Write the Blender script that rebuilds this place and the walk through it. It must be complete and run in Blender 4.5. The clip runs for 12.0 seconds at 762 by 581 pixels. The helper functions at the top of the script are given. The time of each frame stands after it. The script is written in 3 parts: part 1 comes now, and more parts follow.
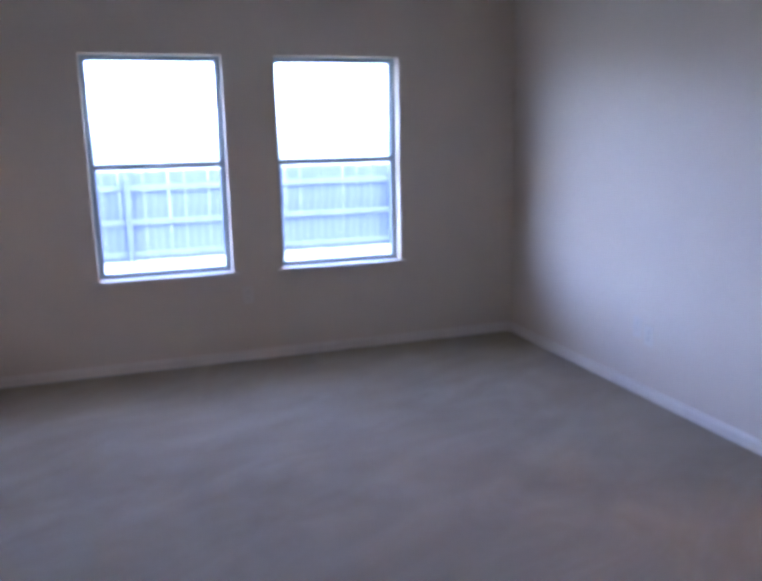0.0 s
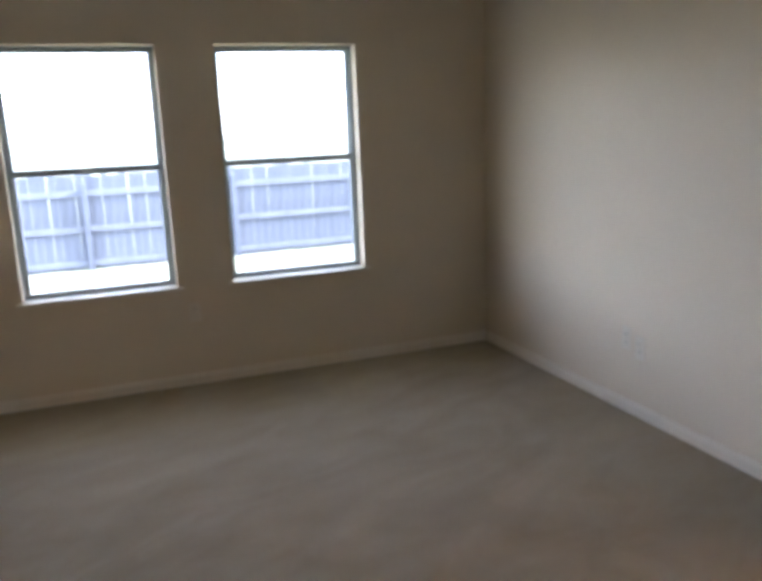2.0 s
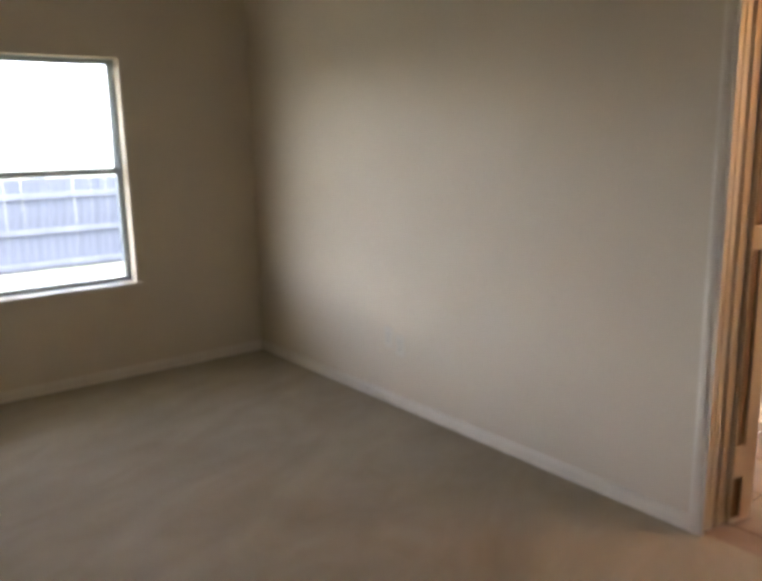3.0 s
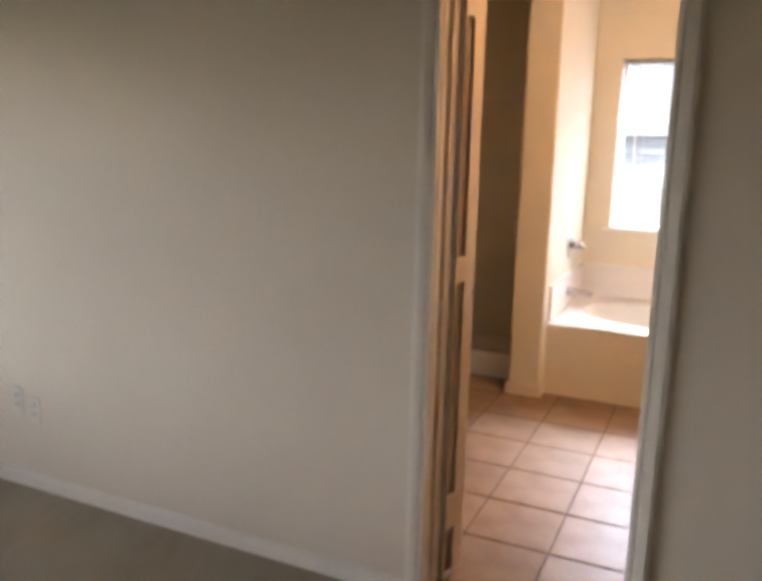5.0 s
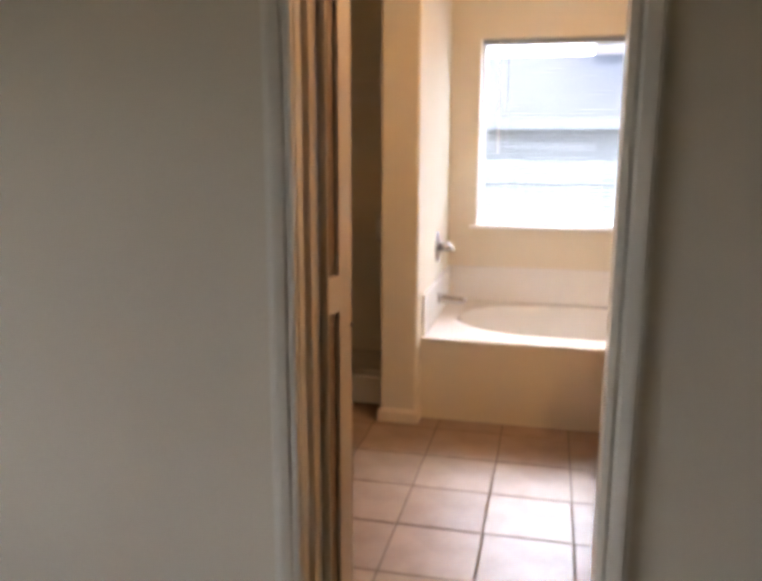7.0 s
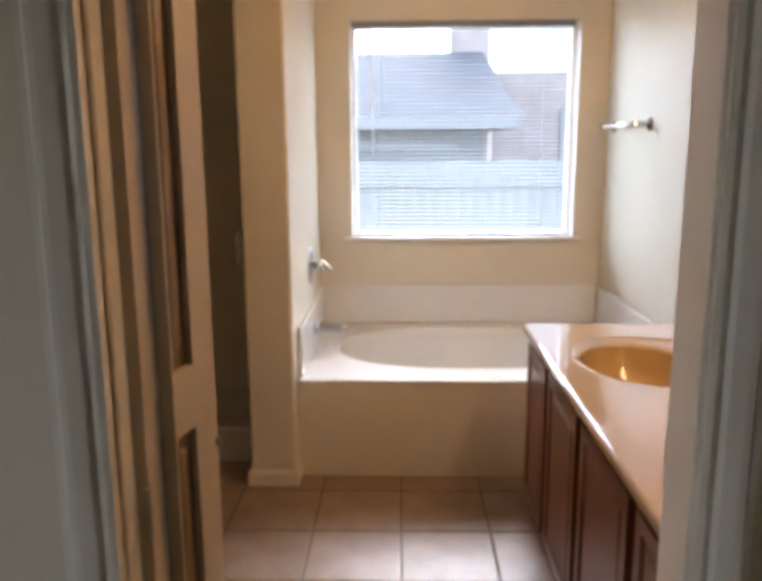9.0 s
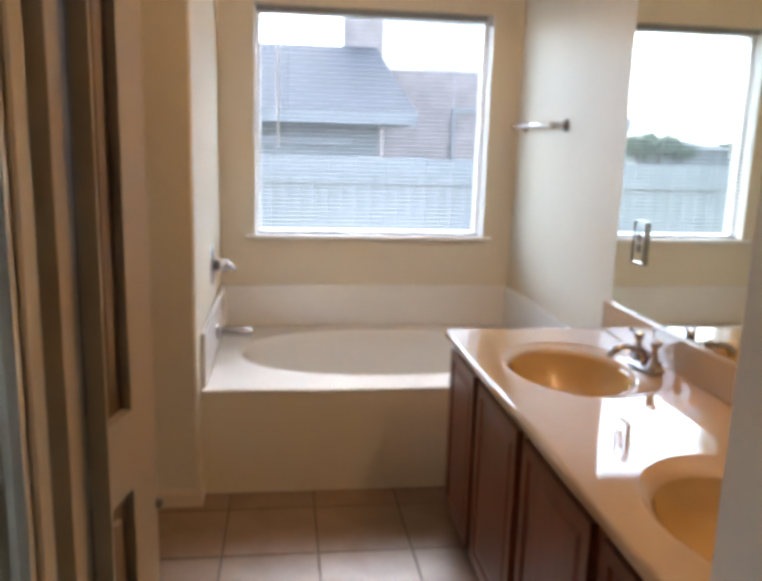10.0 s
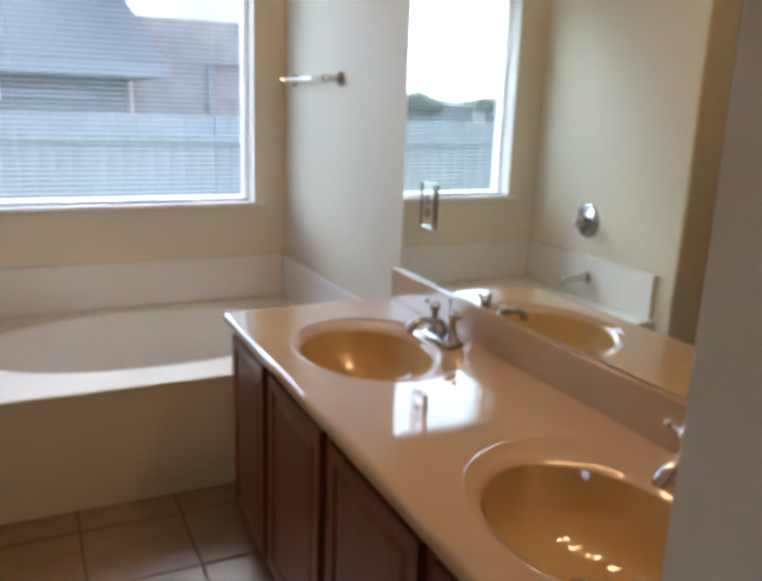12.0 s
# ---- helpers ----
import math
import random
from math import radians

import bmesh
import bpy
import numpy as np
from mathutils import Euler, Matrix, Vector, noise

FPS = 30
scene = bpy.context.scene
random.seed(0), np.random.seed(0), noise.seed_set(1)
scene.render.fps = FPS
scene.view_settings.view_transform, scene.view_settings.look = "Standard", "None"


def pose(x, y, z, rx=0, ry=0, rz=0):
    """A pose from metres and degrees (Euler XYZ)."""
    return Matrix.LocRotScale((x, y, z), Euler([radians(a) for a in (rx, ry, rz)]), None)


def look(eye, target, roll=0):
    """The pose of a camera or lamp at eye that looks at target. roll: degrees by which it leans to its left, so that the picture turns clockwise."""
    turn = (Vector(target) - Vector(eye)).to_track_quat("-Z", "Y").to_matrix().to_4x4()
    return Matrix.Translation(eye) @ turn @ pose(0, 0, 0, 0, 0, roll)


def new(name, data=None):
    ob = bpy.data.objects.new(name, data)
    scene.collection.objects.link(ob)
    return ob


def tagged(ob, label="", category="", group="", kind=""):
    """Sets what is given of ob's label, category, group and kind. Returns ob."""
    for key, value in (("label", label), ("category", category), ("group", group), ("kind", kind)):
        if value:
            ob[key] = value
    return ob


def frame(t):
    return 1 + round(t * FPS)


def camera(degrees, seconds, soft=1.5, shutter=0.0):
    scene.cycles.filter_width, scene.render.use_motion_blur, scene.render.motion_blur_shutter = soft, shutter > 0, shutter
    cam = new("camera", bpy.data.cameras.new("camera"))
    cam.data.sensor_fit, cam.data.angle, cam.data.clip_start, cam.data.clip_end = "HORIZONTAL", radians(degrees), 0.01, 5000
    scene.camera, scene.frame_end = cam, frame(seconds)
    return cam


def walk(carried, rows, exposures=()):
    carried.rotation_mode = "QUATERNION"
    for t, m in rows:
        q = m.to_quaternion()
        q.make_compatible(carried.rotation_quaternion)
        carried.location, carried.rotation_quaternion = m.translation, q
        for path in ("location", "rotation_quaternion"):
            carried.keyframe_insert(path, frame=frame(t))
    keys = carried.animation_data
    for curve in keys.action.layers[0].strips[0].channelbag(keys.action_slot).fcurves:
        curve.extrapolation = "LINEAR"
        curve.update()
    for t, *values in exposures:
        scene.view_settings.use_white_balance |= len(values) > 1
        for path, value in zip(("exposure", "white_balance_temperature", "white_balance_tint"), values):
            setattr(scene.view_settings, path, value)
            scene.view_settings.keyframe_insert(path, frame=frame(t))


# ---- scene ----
cam = camera(54.3, 12.0, soft=5.0)
PATH = [
    (0, (1.648, -5.036, 1.499), (-0.204, -4.409, 1.083), -1.1),
    (0.5, (1.434, -4.847, 1.451), (-0.468, -4.379, 1.049), -1.8),
    (1, (1.285, -4.738, 1.389), (-0.648, -4.396, 1.003), -2.8),
    (1.5, (1.201, -4.661, 1.409), (-0.72, -4.271, 1.009), -3.0),
    (2, (1.225, -4.773, 1.488), (-0.608, -4.096, 1.06), -2.4),
    (2.5, (1.392, -4.924, 1.528), (-0.292, -3.932, 1.1), -1.5),
    (3, (1.42, -4.847, 1.495), (-0.131, -3.651, 1.09), -1.1),
    (3.5, (1.316, -4.733, 1.521), (-0.072, -3.348, 1.125), -0.3),
    (3.7, (1.315, -4.662, 1.516), (-0.014, -3.221, 1.12), -0.4),
    (5.3, (0.863, -4.364, 1.534), (0.125, -2.549, 1.132), 1.2),
    (5.5, (0.841, -4.288, 1.525), (0.141, -2.459, 1.123), 0.9),
    (6, (0.788, -4.147, 1.527), (0.169, -2.29, 1.118), 0.6),
    (6.5, (0.734, -3.965, 1.486), (0.193, -2.082, 1.086), 0.3),
    (7, (0.648, -3.799, 1.466), (0.212, -1.887, 1.074), 0.2),
    (9, (0.453, -3.109, 1.449), (0.399, -1.147, 1.063), -0.4),
    (9.5, (0.404, -2.982, 1.444), (0.483, -1.02, 1.059), 0.3),
    (10, (0.33, -2.91, 1.44), (0.589, -0.966, 1.045), 1.6),
    (10.5, (0.302, -2.878, 1.45), (0.712, -0.965, 1.034), 1.9),
    (11, (0.296, -2.787, 1.453), (0.843, -0.914, 1.013), 1.8),
    (11.5, (0.337, -2.684, 1.455), (1.024, -0.867, 0.979), 1.9),
    (12, (0.372, -2.598, 1.436), (1.217, -0.851, 0.949), 2.0),
]
walk(cam, [(t, look(eye, target, roll)) for t, eye, target, roll in PATH],
     exposures=[(0, 4.68, 4400, 32), (1.2, 4.48, 5050, 26), (2.2, 4.37, 5650, 18), (3.7, 4.58, 6350, 20), (5.3, 4.42, 6150, 20), (7.0, 4.17, 6050, 18), (9.0, 3.70, 5800, 14), (10.2, 3.46, 5650, 11), (11.5, 3.34, 5550, 10), (12.0, 3.17, 5450, 9)])

# ---- world, sun, exposure ----
world = bpy.data.worlds.new("overcast_sky")
scene.world = world
world.use_nodes = True
wn = world.node_tree.nodes
wn.clear()
w_out, w_bg, w_sky = wn.new("ShaderNodeOutputWorld"), wn.new("ShaderNodeBackground"), wn.new("ShaderNodeTexSky")
w_sky.sky_type, w_sky.sun_disc = "NISHITA", False
w_sky.sun_elevation, w_sky.sun_rotation = radians(53), radians(12)
w_sky.air_density, w_sky.dust_density, w_sky.ozone_density = 1.0, 1.2, 1.0
w_bg.inputs["Strength"].default_value = 0.15
w_grey = wn.new("ShaderNodeHueSaturation")   # thin cloud takes most of the blue out
w_grey.inputs["Saturation"].default_value = 0.42
world.node_tree.links.new(w_sky.outputs[0], w_grey.inputs["Color"])
world.node_tree.links.new(w_grey.outputs[0], w_bg.inputs["Color"])
world.node_tree.links.new(w_bg.outputs[0], w_out.inputs[0])

sun_data = bpy.data.lights.new("sun", "SUN")
sun_data.energy, sun_data.angle, sun_data.color = 1.0, radians(45), (1.0, 0.95, 0.88)
sun = new("sun", sun_data)
sun.matrix_world = look((3, 14, 19), (0, 0, 0))

# ---- materials ----
def material(name):
    m = bpy.data.materials.new(name)
    m.use_nodes = True
    nt = m.node_tree
    return m, nt, nt.nodes["Principled BSDF"]


def surface(name, colour, rough=0.6, metal=0.0, vary=0.08, scale=6.0, grain=120.0, bump=0.1, depth=0.002, spec=0.5,
            per_object=0.0, stretch=(1, 1, 1), second=None, coat=0.0):
    """A painted, stony or woody surface: broad and fine variation of the colour, fine relief."""
    m, nt, bsdf = material(name)
    n, link = nt.nodes, nt.links.new
    geo = n.new("ShaderNodeTexCoord")
    mp = n.new("ShaderNodeMapping")
    mp.inputs["Scale"].default_value = stretch
    link(geo.outputs["Object"], mp.inputs[0])
    broad, fine = n.new("ShaderNodeTexNoise"), n.new("ShaderNodeTexNoise")
    broad.inputs["Scale"].default_value, broad.inputs["Detail"].default_value = scale, 5
    fine.inputs["Scale"].default_value, fine.inputs["Detail"].default_value = grain, 4
    link(mp.outputs[0], broad.inputs[0])
    link(mp.outputs[0], fine.inputs[0])
    ramp = n.new("ShaderNodeValToRGB")
    other = second or tuple(c * (1 - 2.2 * vary) for c in colour)
    ramp.color_ramp.elements[0].position, ramp.color_ramp.elements[1].position = 0.3, 0.68
    ramp.color_ramp.elements[0].color, ramp.color_ramp.elements[1].color = (*other, 1), (*colour, 1)
    link(broad.outputs[0], ramp.inputs[0])
    hsv = n.new("ShaderNodeHueSaturation")
    mix = n.new("ShaderNodeMath")
    mix.operation = "MULTIPLY_ADD"
    mix.inputs[1].default_value, mix.inputs[2].default_value = vary * 1.4, 1 - vary * 0.7
    link(fine.outputs[0], mix.inputs[0])
    last = mix
    if per_object:
        info, add = n.new("ShaderNodeObjectInfo"), n.new("ShaderNodeMath")
        add.operation = "MULTIPLY_ADD"
        add.inputs[1].default_value = per_object
        link(info.outputs["Random"], add.inputs[0])
        link(mix.outputs[0], add.inputs[2])
        last = add
    link(last.outputs[0], hsv.inputs["Value"])
    link(ramp.outputs[0], hsv.inputs["Color"])
    link(hsv.outputs[0], bsdf.inputs["Base Color"])
    rr = n.new("ShaderNodeMath")
    rr.operation = "MULTIPLY_ADD"
    rr.inputs[1].default_value, rr.inputs[2].default_value = rough * 0.25, rough * 0.87
    link(broad.outputs[0], rr.inputs[0])
    link(rr.outputs[0], bsdf.inputs["Roughness"])
    bsdf.inputs["Metallic"].default_value = metal
    bsdf.inputs["Specular IOR Level"].default_value = spec
    bsdf.inputs["Coat Weight"].default_value = coat
    bsdf.inputs["Coat Roughness"].default_value = 0.05
    if bump:
        b = n.new("ShaderNodeBump")
        b.inputs["Strength"].default_value, b.inputs["Distance"].default_value = bump, depth
        link(fine.outputs[0], b.inputs["Height"])
        link(b.outputs[0], bsdf.inputs["Normal"])
    return m


def glass(name, tint=(0.95, 0.98, 0.97), rough=0.0):
    m, nt, bsdf = material(name)
    bsdf.inputs["Base Color"].default_value = (*tint, 1)
    bsdf.inputs["Transmission Weight"].default_value = 1
    bsdf.inputs["Roughness"].default_value = rough
    bsdf.inputs["IOR"].default_value = 1.02 if rough == 0 else 1.3
    return m


def lamp_glow(name, colour, strength):
    m, nt, bsdf = material(name)
    bsdf.inputs["Base Color"].default_value = (0.9, 0.9, 0.88, 1)
    bsdf.inputs["Emission Color"].default_value = (*colour, 1)
    bsdf.inputs["Emission Strength"].default_value = strength
    return m


PAINT_B = surface("bathroom_wall_paint", (0.745, 0.70, 0.575), 0.5, vary=0.03, scale=1.3, grain=170, bump=0.25, depth=0.0012, spec=0.35)
PAINT = surface("wall_paint", (0.69, 0.585, 0.44), 0.6, vary=0.03, scale=1.3, grain=170, bump=0.25, depth=0.0012, spec=0.15)
CEIL = surface("ceiling_paint", (0.86, 0.84, 0.80), 0.8, vary=0.03, scale=2, grain=90, bump=0.4, depth=0.003)
BASE = surface("cream_trim_paint", (0.74, 0.655, 0.53), 0.4, vary=0.03, scale=5, grain=60, bump=0.03)
TRIM = surface("white_trim_paint", (0.74, 0.655, 0.53), 0.38, vary=0.03, scale=5, grain=60, bump=0.03)
def carpet(name):
    """Cut pile: broad worn and brushed patches, tufts, and a rough nap."""
    m, nt, bsdf = material(name)
    n, link = nt.nodes, nt.links.new
    co = n.new("ShaderNodeTexCoord")
    swept = n.new("ShaderNodeMapping")   # strokes of the vacuum cleaner run one way
    swept.vector_type = "TEXTURE"
    swept.inputs["Rotation"].default_value, swept.inputs["Scale"].default_value = (0, 0, radians(112)), (1.7, 0.7, 1)
    link(co.outputs["Object"], swept.inputs[0])
    def noise_of(scale, detail, rough=0.55, warp=0.0, source=co.outputs["Object"]):
        t = n.new("ShaderNodeTexNoise")
        t.inputs["Scale"].default_value, t.inputs["Detail"].default_value = scale, detail
        t.inputs["Roughness"].default_value, t.inputs["Distortion"].default_value = rough, warp
        link(source, t.inputs[0])
        return t
    broad, brush, tuft = noise_of(0.9, 5, 0.6, 0.8), noise_of(1.9, 6, 0.65, 1.4, swept.outputs[0]), noise_of(240, 3)
    total = n.new("ShaderNodeMath")
    total.operation = "MULTIPLY_ADD"
    total.inputs[1].default_value = 0.5
    link(brush.outputs[0], total.inputs[0])
    half = n.new("ShaderNodeMath")
    half.operation = "MULTIPLY"
    half.inputs[1].default_value = 0.5
    link(broad.outputs[0], half.inputs[0])
    link(half.outputs[0], total.inputs[2])
    ramp = n.new("ShaderNodeValToRGB")
    e = ramp.color_ramp.elements
    e[0].position, e[1].position = 0.34, 0.66
    e[0].color, e[1].color = (0.30, 0.238, 0.152, 1), (0.43, 0.355, 0.25, 1)
    link(total.outputs[0], ramp.inputs[0])
    hsv, v = n.new("ShaderNodeHueSaturation"), n.new("ShaderNodeMath")
    v.operation = "MULTIPLY_ADD"
    v.inputs[1].default_value, v.inputs[2].default_value = 0.5, 0.75
    link(tuft.outputs[0], v.inputs[0])
    link(v.outputs[0], hsv.inputs["Value"])
    link(ramp.outputs[0], hsv.inputs["Color"])
    link(hsv.outputs[0], bsdf.inputs["Base Color"])
    bsdf.inputs["Roughness"].default_value, bsdf.inputs["Specular IOR Level"].default_value = 0.95, 0.1
    bsdf.inputs["Sheen Weight"].default_value = 0.15
    high, low = n.new("ShaderNodeBump"), n.new("ShaderNodeBump")
    high.inputs["Strength"].default_value, high.inputs["Distance"].default_value = 0.8, 0.006
    low.inputs["Strength"].default_value, low.inputs["Distance"].default_value = 0.5, 0.03
    link(tuft.outputs[0], high.inputs["Height"])
    link(brush.outputs[0], low.inputs["Height"])
    link(low.outputs[0], high.inputs["Normal"])
    link(high.outputs[0], bsdf.inputs["Normal"])
    return m


CARPET = carpet("beige_cut_pile")
TILE = surface("tan_ceramic_tile", (0.285, 0.20, 0.14), 0.36, vary=0.14, scale=7, grain=45, bump=0.05, spec=0.5, per_object=0.14,
               second=(0.205, 0.135, 0.09))
GROUT = surface("brown_grout", (0.15, 0.11, 0.08), 0.9, vary=0.12, scale=9, grain=200, bump=0.3)
MARBLE = surface("almond_cultured_marble", (0.49, 0.345, 0.205), 0.05, vary=0.04, scale=4, grain=30, bump=0.0, coat=0.6)
# counter marble again, with the bowl's honey shading put into its colour
BOWL = surface("shade_tinted_marble", (0.53, 0.35, 0.135), 0.09, vary=0.04, scale=4, grain=30, bump=0.0, coat=0.6)
ACRYL = surface("almond_acrylic", (0.79, 0.79, 0.765), 0.07, vary=0.02, scale=3, grain=30, bump=0.0)
SURR = surface("shower_panel", (0.80, 0.74, 0.64), 0.25, vary=0.03, scale=3, grain=30, bump=0.0)
CHERRY = surface("cherry_stained_wood", (0.185, 0.058, 0.028), 0.36, vary=0.16, scale=5, grain=60, bump=0.08, stretch=(7, 7, 0.7),
                 second=(0.115, 0.036, 0.018), coat=0.05)
DARKWOOD = surface("dark_wood_reveal", (0.06, 0.025, 0.015), 0.6, vary=0.1, stretch=(7, 7, 0.7))
CHROME = surface("chrome", (0.52, 0.52, 0.54), 0.07, metal=1, vary=0.03, bump=0.0)
SATIN = surface("satin_chrome", (0.80, 0.80, 0.79), 0.34, metal=1, vary=0.04, bump=0.0)
ALU = surface("brushed_aluminium", (0.55, 0.55, 0.54), 0.32, metal=1, vary=0.05, bump=0.02)
VINYL = surface("window_vinyl", (0.36, 0.40, 0.41), 0.4, vary=0.03, bump=0.02)
SLAT = surface("blind_slat", (0.31, 0.33, 0.36), 0.85, vary=0.02, bump=0.0, spec=0.08)
SATIN_WHITE = surface("white_satin_paint", (0.84, 0.83, 0.81), 0.4, vary=0.02, bump=0.02)
PLATE = surface("white_plastic", (0.68, 0.60, 0.48), 0.35, vary=0.02, bump=0.0)
PORCELAIN = surface("white_handle", (0.80, 0.79, 0.76), 0.2, vary=0.02, bump=0.0)
SOCKET = surface("grey_plastic", (0.22, 0.21, 0.20), 0.4, vary=0.02, bump=0.0)
SLOT = surface("dark_slot", (0.03, 0.03, 0.03), 0.6, bump=0.0)
GLASS = glass("window_glass")
SHOWER_GLASS = glass("shower_glass", (0.96, 0.96, 0.94))
MIRROR, _nt, _b = material("mirror_silver")
_b.inputs["Base Color"].default_value = (0.88, 0.92, 0.86, 1)
_b.inputs["Metallic"].default_value, _b.inputs["Roughness"].default_value = 1.0, 0.0
GLOBE = lamp_glow("warm_bulb", (1.0, 0.55, 0.225), 10.8)
CEDAR = surface("weathered_cedar", (0.088, 0.095, 0.117), 0.85, vary=0.18, scale=3, grain=40, bump=0.3, stretch=(6, 6, 0.6), per_object=0.15)
RAILWOOD = surface("pale_cedar", (0.115, 0.122, 0.145), 0.85, vary=0.12, scale=3, grain=40, bump=0.3)
GREYFENCE = surface("silvered_cedar", (0.20, 0.215, 0.228), 0.85, vary=0.12, scale=3, grain=40, bump=0.2, stretch=(6, 6, 0.6), per_object=0.10)
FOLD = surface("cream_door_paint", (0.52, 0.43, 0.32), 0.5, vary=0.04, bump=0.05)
# the shade of the recesses is put into this darker tan
FOLD_PANEL = surface("shaded_door_panel", (0.27, 0.175, 0.105), 0.55, vary=0.06, bump=0.05)
LAWN = surface("dry_lawn", (0.22, 0.21, 0.16), 0.95, vary=0.2, scale=0.8, grain=30, bump=0.6, depth=0.03, second=(0.12, 0.13, 0.06))
SHINGLE = surface("grey_shingle", (0.045, 0.048, 0.056), 0.9, vary=0.2, scale=2, grain=24, bump=0.5, depth=0.01)
BRICK = surface("pale_brick", (0.235, 0.20, 0.19), 0.9, vary=0.15, scale=3, grain=20, bump=0.3, per_object=0.2)
MORTAR = surface("mortar", (0.34, 0.31, 0.29), 0.95, vary=0.1)
SIDING = surface("grey_siding", (0.13, 0.135, 0.14), 0.7, vary=0.06, scale=2, grain=40)
WHITESIDE = surface("white_siding", (0.50, 0.50, 0.49), 0.7, vary=0.05, scale=2, grain=40)
FASCIA = surface("grey_fascia_paint", (0.17, 0.175, 0.18), 0.7, vary=0.05)
BARK = surface("bark", (0.10, 0.075, 0.055), 0.95, vary=0.2, bump=0.5)
LEAF = surface("leaf", (0.10, 0.125, 0.085), 0.7, vary=0.25, scale=3)


# ---- building helpers ----
def link_mesh(name, bm, mat, parent=None, label="", smooth=False):
    bmesh.ops.recalc_face_normals(bm, faces=bm.faces)
    me = bpy.data.meshes.new(name)
    bm.to_mesh(me)
    bm.free()
    me.materials.append(mat)
    if smooth:
        me.shade_smooth()
    ob = new(name, me)
    if parent:
        ob.parent = parent
    if label:
        ob["label"] = label
    return ob


def part(name, bm, mat, parent, label="", smooth=False):
    return link_mesh(name, bm, mat, parent, label, smooth)


def thing(name, label, category, group="", at=(0, 0, 0), kind=""):
    ob = new(name)
    ob.empty_display_size = 0.1
    ob.location = at
    return tagged(ob, label, category, group, kind)


def box(x0, x1, y0, y1, z0, z1, bevel=0.0, bm=None, seg=1):
    own = bm if bm is not None else bmesh.new()
    v = [own.verts.new((x, y, z)) for x in (x0, x1) for y in (y0, y1) for z in (z0, z1)]
    faces = [own.faces.new([v[i] for i in q]) for q in ((0, 1, 3, 2), (4, 6, 7, 5), (0, 4, 5, 1), (2, 3, 7, 6), (0, 2, 6, 4), (1, 5, 7, 3))]
    if bevel:
        edges = list({e for f in faces for e in f.edges})
        bmesh.ops.bevel(own, geom=edges, offset=bevel, segments=seg, affect="EDGES", profile=0.6)
    return own


def slab(axis, a0, a1, us, vs, filled):
    """A wall of thickness a0..a1 along the axis 'x', 'y' or 'z', cut into cells by us and vs; filled(i, j) tells which stand."""
    bm = bmesh.new()
    def p(a, u, v):
        return {"x": (a, u, v), "y": (u, a, v), "z": (u, v, a)}[axis]
    cache = {}
    def vert(k, i, j):
        if (k, i, j) not in cache:
            cache[k, i, j] = bm.verts.new(p((a0, a1)[k], us[i], vs[j]))
        return cache[k, i, j]
    nu, nv = len(us) - 1, len(vs) - 1
    on = lambda i, j: 0 <= i < nu and 0 <= j < nv and filled(i, j)
    for i in range(nu):
        for j in range(nv):
            if not on(i, j):
                continue
            for k in (0, 1):
                bm.faces.new([vert(k, i, j), vert(k, i + 1, j), vert(k, i + 1, j + 1), vert(k, i, j + 1)])
            for di, dj, a, b in ((-1, 0, (i, j), (i, j + 1)), (1, 0, (i + 1, j), (i + 1, j + 1)), (0, -1, (i, j), (i + 1, j)), (0, 1, (i, j + 1), (i + 1, j + 1))):
                if not on(i + di, j + dj):
                    bm.faces.new([vert(0, *a), vert(0, *b), vert(1, *b), vert(1, *a)])
    return bm


def tube(points, radius, sides=12, bm=None, radii=None):
    """A round bar along a line of points."""
    own = bm if bm is not None else bmesh.new()
    pts = [Vector(p) for p in points]
    rings, ref = [], None
    for i, p in enumerate(pts):
        d = (pts[min(i + 1, len(pts) - 1)] - pts[max(i - 1, 0)]).normalized()
        if ref is None:
            ref = d.orthogonal().normalized()
        ref = (ref - d * ref.dot(d)).normalized()
        side = d.cross(ref)
        r = radii[i] if radii else radius
        rings.append([own.verts.new(p + r * (math.cos(a) * ref + math.sin(a) * side)) for a in (2 * math.pi * k / sides for k in range(sides))])
    for a, b in zip(rings, rings[1:]):
        for k in range(sides):
            own.faces.new((a[k], a[(k + 1) % sides], b[(k + 1) % sides], b[k]))
    own.faces.new(rings[0])
    own.faces.new(rings[-1][::-1])
    return own


def lathe(centre, axis, profile, sides=24, bm=None):
    """A turned body: profile rows of (along the axis, radius)."""
    d = Vector(axis).normalized()
    c = Vector(centre)
    return tube([c + d * h for h, r in profile], 0, sides, bm, [max(r, 0.0006) for h, r in profile])


def moulding(path_axis, a0, a1, profile):
    """A strip with a profile of (u, v) points, drawn along x, y or z from a0 to a1; u, v are the other two axes in order."""
    bm = bmesh.new()
    def p(a, u, v):
        return {"x": (a, u, v), "y": (u, a, v), "z": (u, v, a)}[path_axis]
    r0, r1 = [bm.verts.new(p(a0, u, v)) for u, v in profile], [bm.verts.new(p(a1, u, v)) for u, v in profile]
    k = len(profile)
    for i in range(k):
        bm.faces.new((r0[i], r0[(i + 1) % k], r1[(i + 1) % k], r1[i]))
    bm.faces.new(r0)
    bm.faces.new(r1[::-1])
    return bm


def structure(name, bm, mat, label, category, smooth=False):
    return tagged(link_mesh(name, bm, mat, smooth=smooth), label, category, kind="structure")


